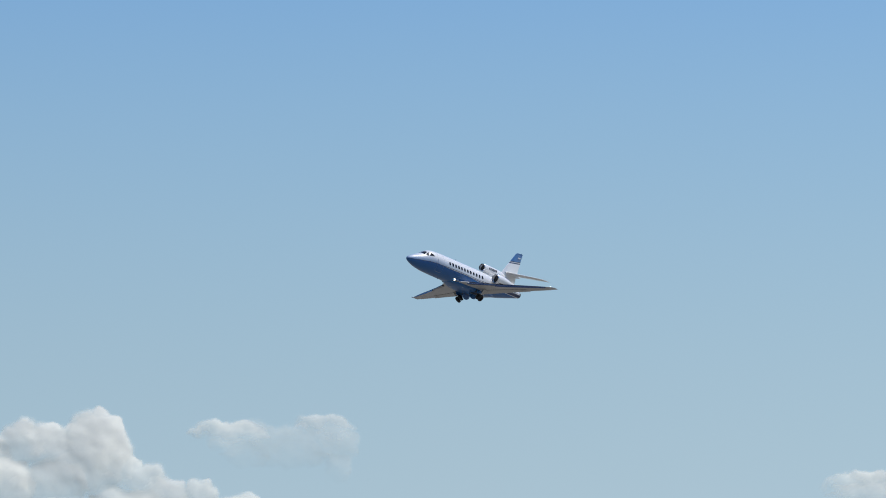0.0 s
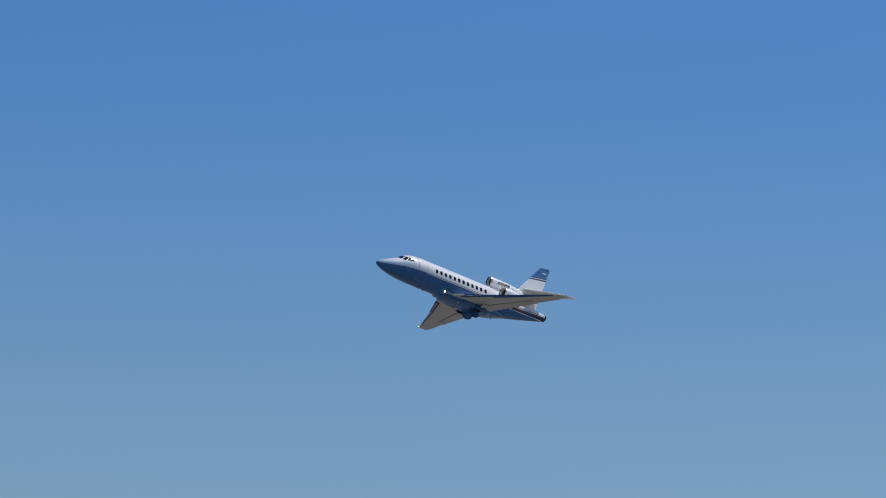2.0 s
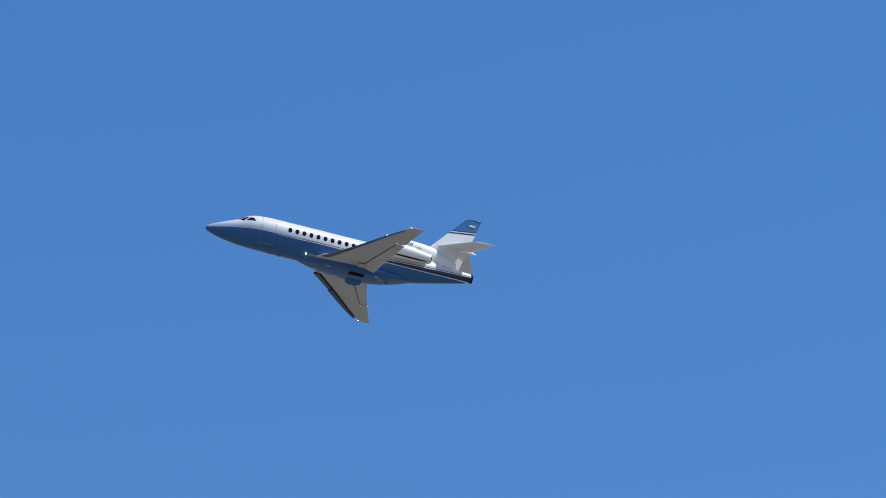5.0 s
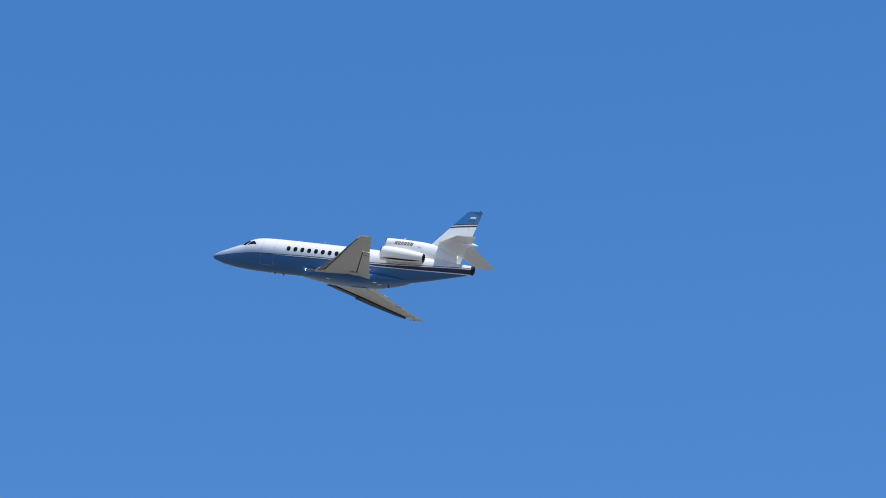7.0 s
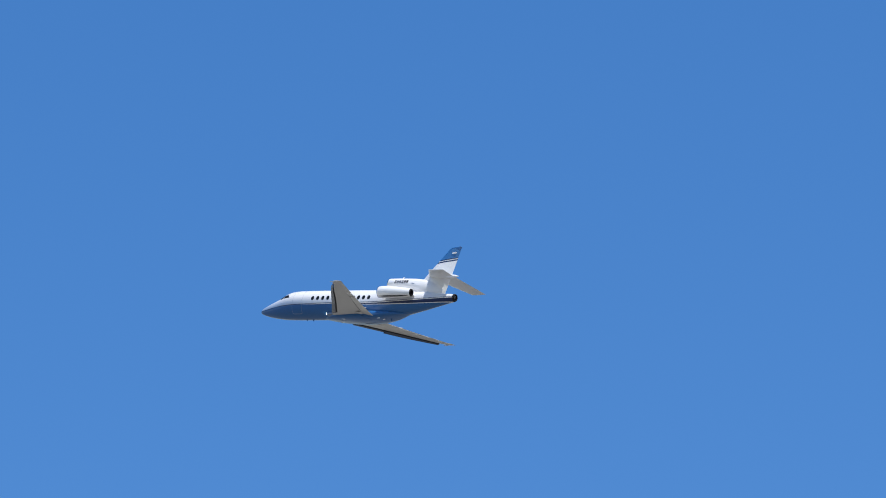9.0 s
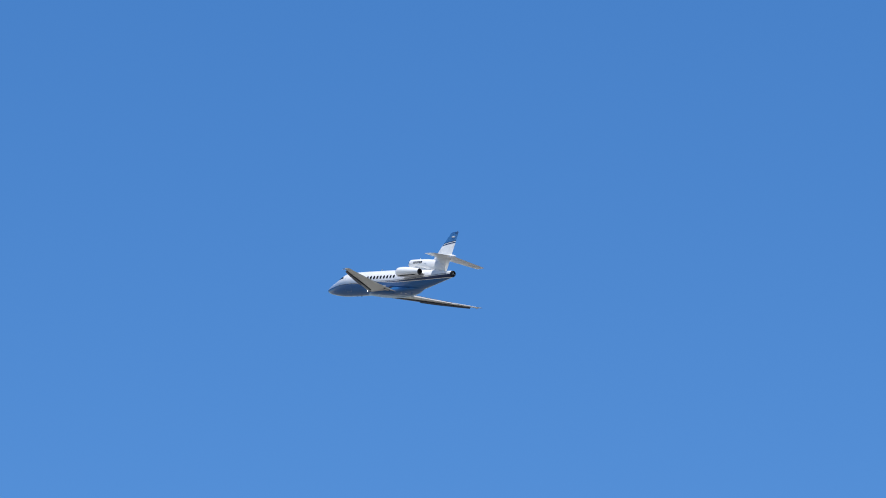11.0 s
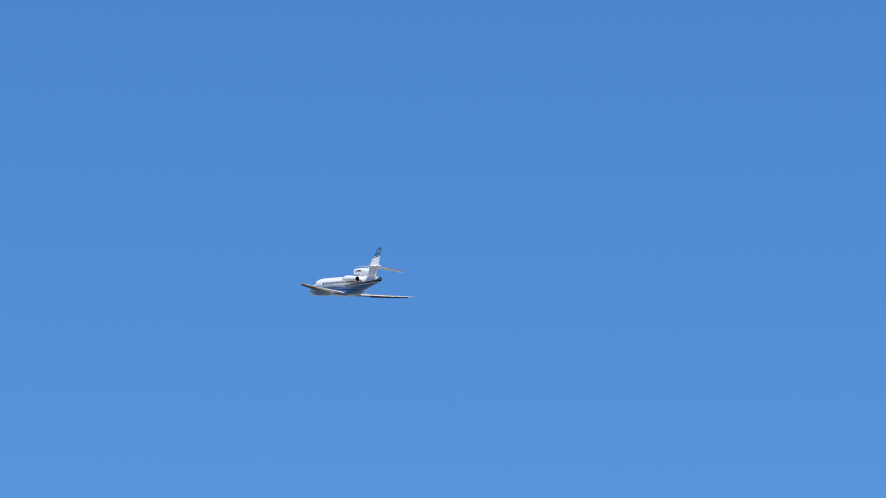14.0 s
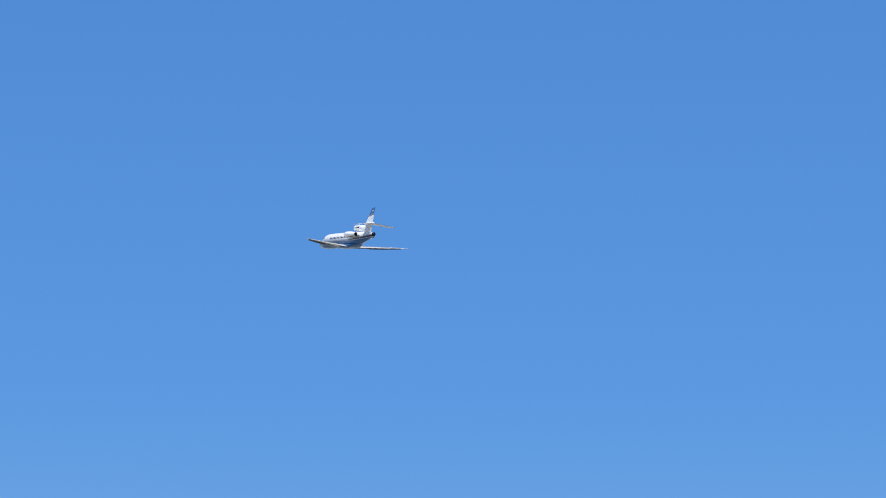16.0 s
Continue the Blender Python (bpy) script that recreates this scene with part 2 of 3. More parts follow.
def tube(points, radius, n=10):
    """A round rod through points, in body stations."""
    bm = bmesh.new()
    rings = []
    pts = [Vector(p) for p in points]
    for i, p in enumerate(pts):
        d = (pts[min(i + 1, len(pts) - 1)] - pts[max(i - 1, 0)]).normalized()
        u = d.cross(Vector((1, 0, 0)) if abs(d.x) < 0.8 else Vector((0, 0, 1))).normalized()
        v = d.cross(u)
        r = radius[i] if isinstance(radius, (list, tuple)) else radius
        rings.append([p + (u * math.cos(k) + v * math.sin(k)) * r for k in (2 * math.pi * j / n for j in range(n))])
    return loft(bm, rings)


# the hull's outline along its length
hull_top = curve([0, 0.06, 0.3, 1.0, 1.7, 2.15, 2.6, 3.0, 3.5, 4.5, 6, 12, 13.5, 15, 17, 18.5, 19.64],
                 [-0.46, -0.30, -0.13, 0.20, 0.50, 0.70, 0.98, 1.18, 1.31, 1.38, 1.39, 1.38, 1.34, 1.27, 1.15, 1.03, 0.96])
hull_low = curve([0, 0.06, 0.3, 1.0, 2.0, 3.1, 5, 7, 12.5, 13.5, 15, 16.5, 18, 19.64],
                 [-0.46, -0.58, -0.70, -0.91, -1.07, -1.16, -1.19, -1.19, -1.19, -1.12, -0.86, -0.52, -0.14, 0.28])
hull_side = curve([0, 0.06, 0.3, 1.0, 2.0, 3.0, 4.0, 5.0, 12, 13.5, 15, 16.5, 18, 19.64],
                  [0.0, 0.12, 0.27, 0.56, 0.89, 1.11, 1.22, 1.25, 1.25, 1.18, 1.02, 0.80, 0.57, 0.34])


def skin(x, a, out=0.0):
    """A point of the hull: a in degrees from the top, positive to starboard."""
    t, b, w = hull_top(x), hull_low(x), hull_side(x)
    h, r = (t - b) / 2, radians(a)
    p = Vector((x, w * math.sin(r), (t + b) / 2 + h * math.cos(r)))
    nrm = Vector((0, math.sin(r) * h, math.cos(r) * w)).normalized()
    return p + nrm * out


def skin_at_height(x, z, sgn, out=0.0):
    t, b = hull_top(x), hull_low(x)
    c = max(-1.0, min(1.0, (z - (t + b) / 2) / ((t - b) / 2)))
    return skin(x, sgn * math.degrees(math.acos(c)), out)


def plate(corners, out, thick, nu=5, nv=5):
    """A panel that follows the hull, between four corners (station, angle)."""
    bm = bmesh.new()
    rings = []
    for lay in (out, out - thick):
        rings.append([[skin(*(np.array(corners[0]) * (1 - u) * (1 - v) + np.array(corners[1]) * u * (1 - v)
                              + np.array(corners[2]) * u * v + np.array(corners[3]) * (1 - u) * v), lay)
                       for u in np.linspace(0, 1, nu)] for v in np.linspace(0, 1, nv)])
    loft(bm, rings[0], closed=False)
    loft(bm, [rings[0][0], rings[1][0]], closed=False)
    loft(bm, [rings[0][-1], rings[1][-1]], closed=False)
    loft(bm, [[r[0] for r in rings[0]], [r[0] for r in rings[1]]], closed=False)
    loft(bm, [[r[-1] for r in rings[0]], [r[-1] for r in rings[1]]], closed=False)
    bmesh.ops.remove_doubles(bm, verts=bm.verts, dist=1e-4)
    return bm


belly_wide = curve([6.6, 7.2, 7.8, 8.6, 9.5, 10.5, 12.2, 13.8, 15.2], [0.1, 0.46, 0.80, 1.12, 1.29, 1.35, 1.28, 0.95, 0.3])
belly_low = curve([6.6, 7.4, 8.6, 10.5, 12.2, 13.8, 15.2], [-1.12, -1.25, -1.38, -1.46, -1.41, -1.17, -0.80])
belly_top = curve([6.6, 7.4, 8.4, 10.0, 12.2, 15.2], [-1.06, -0.88, -0.64, -0.60, -0.62, -0.76])


def belly(x, a, out=0.0):
    """A point of the belly fairing: a in degrees from its top, positive to starboard."""
    w, b, t = belly_wide(x), belly_low(x), belly_top(x)
    h, r = (t - b) / 2, radians(a)
    c, d = math.cos(r), math.sin(r)
    p = Vector((x, math.copysign(abs(d) ** 0.75, d) * w, t - h + math.copysign(abs(c) ** 0.75, c) * h))
    return p + Vector((0, d * h, c * w)).normalized() * out


def belly_panel(x0, x1, a0, a1, out, thick, corner=0.0):
    """A curved panel on the belly fairing, its far end narrowed by corner."""
    bm = bmesh.new()
    lays = []
    for o in (out, out - thick):
        rows = []
        for v in np.linspace(0, 1, 7):
            cut = corner * max(0.0, (v - 0.4) / 0.6) ** 2
            rows.append([belly(x, a0 + (a1 - a0) * v, o) for x in np.linspace(x0 + cut, x1 - cut, 6)])
        lays.append(rows)
    loft(bm, lays[0], closed=False)
    loft(bm, lays[1], closed=False)
    rims = [lay[0] + [q[-1] for q in lay[1:]] + lay[-1][-2::-1] + [q[0] for q in lay[-2:0:-1]] for lay in lays]
    loft(bm, rims, cap=(False, False))
    bmesh.ops.remove_doubles(bm, verts=bm.verts, dist=1e-4)
    return bm


# ---- ground ----
# never in view; added to bounce light up onto the jet's underside
def build_ground():
    bm = bmesh.new()
    n, rr = 48, [0, 40, 150, 500, 1500, 4900]
    rows = [[bm.verts.new((r * math.sin(2 * math.pi * i / n), r * math.cos(2 * math.pi * i / n), 0.0)) for i in range(n)] for r in rr[1:]]
    c = bm.verts.new((0, 0, 0))
    for i in range(n):
        bm.faces.new((c, rows[0][i], rows[0][(i + 1) % n]))
    for a, b in zip(rows, rows[1:]):
        for i in range(n):
            bm.faces.new((a[i], b[i], b[(i + 1) % n], a[(i + 1) % n]))
    dry = material("unseen_ground_tan", (0.156, 0.147, 0.126), 0.95, 0.0, 0.0, 0.6, 0.35, 0.3)
    ob = part("ground", bm, dry, None)
    tagged(ob, "wide flat unseen ground below the sky, for bounced light", "ground", kind="structure")


build_ground()


# ---- clouds: heaps far behind, each a swelling front of many billows with ragged, thinning edges ----
def cloud_material():
    m = bpy.data.materials.new("cloud_vapour")
    m.use_nodes = True
    nt = m.node_tree
    nt.nodes.remove(nt.nodes["Principled BSDF"])
    att = nt.nodes.new("ShaderNodeAttribute")
    att.attribute_name = "cover"
    co = nt.nodes.new("ShaderNodeTexCoord").outputs["Object"]
    wisp = node(nt, "ShaderNodeTexNoise", Vector=co, Scale=0.035, Detail=4.0, Roughness=0.5).outputs[0]
    dens = calc(nt, "ADD", att.outputs["Fac"], calc(nt, "MULTIPLY_ADD", wisp, 0.5, -0.25))
    alpha = smooth(nt, dens, 0.0, 1.3)
    # grey patches in the colour add shading between the billows
    billow = node(nt, "ShaderNodeTexNoise", Vector=co, Scale=0.02, Detail=4.0, Roughness=0.55, Distortion=0.5).outputs[0]
    tone_of = blend(nt, smooth(nt, billow, 0.35, 0.65), (0.58, 0.58, 0.54, 1), (0.74, 0.73, 0.65, 1))
    dif = node(nt, "ShaderNodeBsdfDiffuse", Color=tone_of)
    trl = node(nt, "ShaderNodeBsdfTranslucent", Color=tone_of)
    both = node(nt, "ShaderNodeMixShader", Fac=0.85, i1=dif.outputs[0], i2=trl.outputs[0])
    # a faint added glow for light scattered many times inside the vapour
    deep = node(nt, "ShaderNodeEmission", Color=(0.98, 1.0, 0.88, 1), Strength=0.13)
    lit = node(nt, "ShaderNodeAddShader", i0=both.outputs[0], i1=deep.outputs[0])
    clear = nt.nodes.new("ShaderNodeBsdfTransparent")
    out = node(nt, "ShaderNodeMixShader", Fac=calc(nt, "MULTIPLY", alpha, 0.9), i1=clear.outputs[0], i2=lit.outputs[0])
    nt.links.new(out.outputs[0], nt.nodes["Material Output"].inputs["Surface"])
    return m


CLOUD_WAY = aim(68.54, 13.47, 0.0)
vapour = cloud_material()


def cloud(name, label, puffs, far, thin=1.0, seed=0, relief=-0.34):
    """puffs: (across, up, half width, half height, density) in ten-thousandths of the distance, from the first view's middle;
    each heap is dense at its crown and thins out downwards."""
    k = far / 1000.0
    puffs = [(a * 0.1, b * 0.1, c * 0.1, d * 0.1, e) for a, b, c, d, e in puffs]
    rnd = random.Random(seed)
    # small billows along each heap's crown
    for a, b, c, d, e in list(puffs):
        for _ in range(9):
            g, q, f = rnd.uniform(-0.6, 3.3), rnd.uniform(0.4, 0.72), rnd.uniform(0.22, 0.38)
            puffs.append((a + c * q * math.cos(g), b + d * q * math.sin(g), c * f, d * f * 1.1, e * rnd.uniform(0.8, 1.0)))
    rs = 3.0
    x0, x1 = min(p[0] - p[2] for p in puffs) - rs, max(p[0] + p[2] for p in puffs) + rs
    y0, y1 = min(p[1] - p[3] for p in puffs) - rs, max(p[1] + p[3] for p in puffs) + rs
    nx, ny = int((x1 - x0) / 0.26), int((y1 - y0) / 0.26)
    gx, gy = np.meshgrid(np.linspace(x0, x1, nx + 1), np.linspace(y0, y1, ny + 1))
    wx, wy, swell, creases = (np.zeros_like(gx) for _ in range(4))
    for j in range(ny + 1):
        for i in range(nx + 1):
            w = Vector((0.0, 0.0, 0.0))
            for f, amp in ((0.25, 1.2), (0.7, 0.45), (1.8, 0.16)):
                w += noise.noise_vector(Vector((gx[j, i] * f, gy[j, i] * f, seed + 7 * f))) * amp
            wx[j, i], wy[j, i], swell[j, i] = gx[j, i] + w.x, gy[j, i] + w.y, w.z
            creases[j, i] = noise.fractal(Vector((gx[j, i] * 0.5 + gy[j, i] * 0.3, gy[j, i] * 0.6 - gx[j, i] * 0.15, seed + 3.0)), 0.9, 2.1, 4)
    cover, lift = np.zeros_like(gx), np.zeros_like(gx)
    for px, py, rx, ry, dense in puffs:
        u, v = (wx - px) / rx, (wy - py) / ry
        e = np.maximum(0.0, 1.0 - u * u - v * v)
        edge = np.minimum(1.0, e / 0.55)
        # denser up and to the right, so opacity draws the sunlit crown
        crown = np.clip(0.6 + 0.7 * v + 0.25 * u, 0.0, 1.0)
        cover = np.maximum(cover, dense * edge * edge * (3 - 2 * edge) * (0.35 + 0.65 * crown))
        lift = np.maximum(lift, min(rx, ry) * np.sqrt(e) + 0.25 * (3.0 - min(rx, ry)) * (e > 0))
    lift = lift + 0.6 * swell + 0.4 * creases
    # soften the creases between the billows
    for _ in range(9):
        lift[1:-1, 1:-1] = (lift[1:-1, 1:-1] * 2 + lift[:-2, 1:-1] + lift[2:, 1:-1] + lift[1:-1, :-2] + lift[1:-1, 2:]) / 6
    mid = Vector(((x0 + x1) / 2, (y0 + y1) / 2, 0.0))
    bm = bmesh.new()
    lay = bm.verts.layers.float.new("cover")
    grid = []
    for j in range(ny + 1):
        row = []
        for i in range(nx + 1):
            vert = bm.verts.new((Vector((gx[j, i], gy[j, i], lift[j, i] * relief)) - mid) * k)
            vert[lay] = cover[j, i] * thin
            row.append(vert)
        grid.append(row)
    for a, b in zip(grid, grid[1:]):
        for i in range(nx):
            q = (a[i], a[i + 1], b[i + 1], b[i])
            if max(v[lay] for v in q) > 0.01:
                bm.faces.new(q)
    bmesh.ops.delete(bm, geom=[v for v in bm.verts if not v.link_faces], context="VERTS")
    ob = part(name, bm, vapour, None)
    ob.data.shade_smooth()
    ob.matrix_world = CLOUD_WAY @ Matrix.Translation((mid.x * k, mid.y * k, -far))
    return tagged(ob, label, "cloud", "clouds low in the sky")


cloud("cumulus_cloud", "tall heaped white cumulus cloud with billowing crown", [
    (-618, -362, 72, 78, 1.2), (-700, -360, 60, 54, 0.95), (-752, -352, 52, 52, 0.95), (-820, -360, 70, 50, 0.9), (-640, -400, 90, 60, 0.95),
    (-590, -392, 56, 50, 0.85), (-690, -420, 80, 50, 0.9), (-790, -420, 80, 60, 0.95), (-495, -450, 56, 48, 0.8), (-540, -418, 60, 44, 0.7), (-432, -448, 40, 40, 0.75),
    (-360, -470, 60, 36, 0.7), (-560, -470, 80, 50, 0.8), (-960, -355, 60, 56, 1.05), (-915, -352, 40, 46, 1.0), (-870, -362, 46, 46, 0.95),
    (-1010, -380, 60, 50, 0.9), (-1070, -395, 70, 45, 0.85), (-930, -420, 120, 60, 0.9), (-700, -500, 160, 60, 0.8), (-950, -500, 160, 60, 0.85)], 4600, 1.2, 2)
cloud("thin_cloud", "thin torn veil of white cloud with frayed edges", [
    (-372, -328, 78, 24, 0.9), (-310, -345, 110, 42, 0.6), (-215, -316, 62, 24, 0.8), (-205, -348, 70, 40, 0.6), (-350, -368, 56, 30, 0.5),
    (-270, -362, 80, 36, 0.55), (-185, -390, 34, 36, 0.45)], 4500, 0.95, 11)
cloud("low_cloud", "low flat bank of pale cloud near the horizon", [
    (770, -412, 66, 26, 0.95), (720, -424, 60, 24, 0.6), (800, -440, 130, 36, 0.8), (850, -410, 60, 34, 0.9)], 4550, 1.05, 23)


# ---- the jet ----
jet = tagged(new("business_jet"), "three-engined business jet, white over blue, climbing in clear sky", "airplane")
jet.empty_display_size = 2.0


def build_hull():
    bm = bmesh.new()
    xs = [0.012, 0.03, 0.07, 0.13, 0.2, 0.3, 0.45, 0.65, 0.9, 1.2, 1.5, 1.8, 2.1, 2.4, 2.7, 3.0, 3.3, 3.7, 4.2, 5] + list(np.arange(5.6, 19.3, 0.6)) + [19.64]
    loft(bm, [[skin(x, 360 * i / 56) for i in range(56)] for x in xs])
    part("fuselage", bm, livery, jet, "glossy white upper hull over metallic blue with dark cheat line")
    # belly fairing
    bm = bmesh.new()
    loft(bm, [[belly(x, 360 * i / 40) for i in range(40)] for x in np.linspace(6.6, 15.2, 28)])
    part("belly_fairing", bm, blue_paint, jet, "blue belly fairing under the wing")
    # cabin windows
    for sgn in (-1, 1):
        for i in range(12):
            bm = bmesh.new()
            cx, cz = 5.93 + 0.5247 * i, 0.43
            rim, n = [], 18
            for k in range(n):
                a = 2 * math.pi * k / n
                ex = math.copysign(abs(math.cos(a)) ** 0.8, math.cos(a)) * 0.145
                ez = math.copysign(abs(math.sin(a)) ** 0.8, math.sin(a)) * 0.19
                rim.append((ex, ez))
            loft(bm, [[skin_at_height(cx + ex * s, cz + ez * s, sgn, o) for ex, ez in rim]
                      for s, o in ((1.0, -0.01), (1.0, 0.010), (0.8, 0.012), (0.3, 0.013))])
            part("cabin_window", bm, cabin_glass, jet, "dark oval cabin window" if i == 0 else "").data.shade_flat()
    # flight deck panes: corners as station and angle from the top
    for sgn in (-1, 1):
        for c in ([(2.05, 4), (2.56, 4), (2.66, 29), (2.16, 41)],
                  [(2.28, 46), (2.74, 35), (2.88, 46), (2.52, 61)],
                  [(2.68, 62), (2.98, 46), (3.19, 50), (3.40, 67)]):
            cor = [(x, a * sgn) for x, a in c]
            part("cockpit_pane", plate(cor, 0.012, 0.04), cabin_glass, jet, "dark flight deck window pane")
    # entry door on the port side, with its seam
    a0, a1 = -30, -138
    door = part("entry_door", plate([(3.90, a0), (4.86, a0), (4.86, a1), (3.90, a1)], 0.006, 0.02, 4, 12), livery, jet, "closed entry door with fine seam")
    bm = bmesh.new()
    path = [(3.88, a) for a in np.linspace(a0 - 4, a1 + 5, 14)] + [(3.93, a1 + 0.5)] + [(x, a1 - 1.5) for x in np.linspace(4.02, 4.74, 5)] + [(4.83, a1 + 0.5)]
    path += [(4.88, a) for a in np.linspace(a1 + 5, a0 - 4, 14)] + [(4.83, a0)] + [(x, a0 + 1.5) for x in np.linspace(4.74, 4.02, 5)] + [(3.93, a0)]
    mx, ma = 4.38, (a0 + a1) / 2
    loft(bm, [[skin(mx + (x - mx) * (1 + g), ma + (a - ma) * (1 + g), o) for x, a in path] for g, o in ((0.015, 0.004), (0.0, 0.010), (-0.015, 0.004))], cap=(False, False))
    part("door_seam", bm, seam_grey, door)
    # tail exhaust of the middle engine
    bm = bmesh.new()
    loft(bm, [ring(19.58, 0, 0.62, 0.345, 0.345), ring(19.70, 0, 0.63, 0.345, 0.345), ring(19.78, 0, 0.64, 0.31, 0.31), ring(19.78, 0, 0.64, 0.27, 0.27), ring(19.64, 0, 0.635, 0.25, 0.25)])
    part("tail_exhaust", bm, dark_metal, jet, "heat-stained exhaust nozzle of the middle engine")
    # blades and small bumps
    for x, a, hgt, lng in ((4.9, 180, 0.09, 0.14), (5.55, 180, 0.13, 0.16), (13.6, 180, 0.2, 0.14), (8.2, 0, 0.22, 0.2), (6.2, 0, 0.1, 0.3)):
        bm = bmesh.new()
        p, s = skin(x, a), (1 if a == 0 else -1)
        if 7 < x < 14.4 and a == 180:
            p = Vector((x, 0, belly_low(x)))
        rows = []
        for h, c, o in ((-0.05, lng, 0), (hgt * 0.6, lng * 0.75, lng * 0.2), (hgt, lng * 0.5, lng * 0.4)):
            rows.append([(x + o + c * math.cos(k) * 0.5, 0.018 * math.sin(k), p.z + s * h) for k in (2 * math.pi * j / 10 for j in range(10))])
        loft(bm, rows)
        part("blade_antenna", bm, seam_grey if s > 0 else blue_paint, jet)
    # small access panels and drain masts under the belly
    for x, y in ((9.2, -0.75), (10.0, 0.55), (12.7, -0.75), (13.0, -0.35), (8.4, 0.4)):
        bm = bmesh.new()
        loft(bm, [[(x + 0.17 * math.cos(k) * s, y + 0.07 * math.sin(k) * s, belly_low(x) + 0.05 + 0.25 * (y / belly_wide(x)) ** 4 - o) for k in (2 * math.pi * j / 14 for j in range(14))]
                  for s, o in ((1, -0.04), (1, 0.052), (0.7, 0.058))])
        part("belly_scoop", bm, bare_metal, jet, "small bright flush inlet on the belly")


# wing outline by distance from the centre line
wing_le = curve([0.6, 1.3, 4.5, 9.3, 9.67], [7.85, 8.3, 10.30, 13.22, 13.52])
wing_te = curve([0.6, 1.3, 4.5, 9.67], [12.35, 12.45, 13.06, 14.29])
wing_z = curve([0.6, 1.3, 4.5, 9.67], [-1.00, -0.98, -0.88, -0.70])
wing_t = curve([0.6, 1.3, 4.5, 9.67], [0.50, 0.46, 0.26, 0.095])


def foil(c):
    return 6.5 * (0.2969 * math.sqrt(c) - 0.126 * c - 0.3516 * c**2 + 0.2843 * c**3 - 0.1016 * c**4) * 1.15


def wing_slice(sgn, y0, y1, c0, c1, n=10, m=9, dx=0.0, dz=0.0, droop=0.0, thin=1.0, nose=0.0):
    """A piece of the wing between two spans and two fractions of its chord."""
    rings = []
    for y in np.linspace(y0, y1, n):
        le, te, z, t = wing_le(y), wing_te(y), wing_z(y), wing_t(y)
        cs = c0 + (c1 - c0) * (0.5 - 0.5 * np.cos(np.linspace(0, math.pi, m)))
        up = [(c, 0.62 * t * foil(c) * thin) for c in cs]
        dn = [(c, -0.38 * t * foil(c) * thin) for c in cs[::-1]]
        if c0 == 0:
            dn = dn[:-1]
        if c1 >= 1:
            dn = dn[1:]
        rings.append([(le + c * (te - le) + dx, sgn * y, z + h + dz - 0.12 * max(0.0, c - 0.55) ** 2 * (te - le) - droop * (c - c0) * (te - le) - nose * (max(c1, 0.12) - c) * min(te - le, 2.3)) for c, h in up + dn])
    return loft(bmesh.new(), rings)


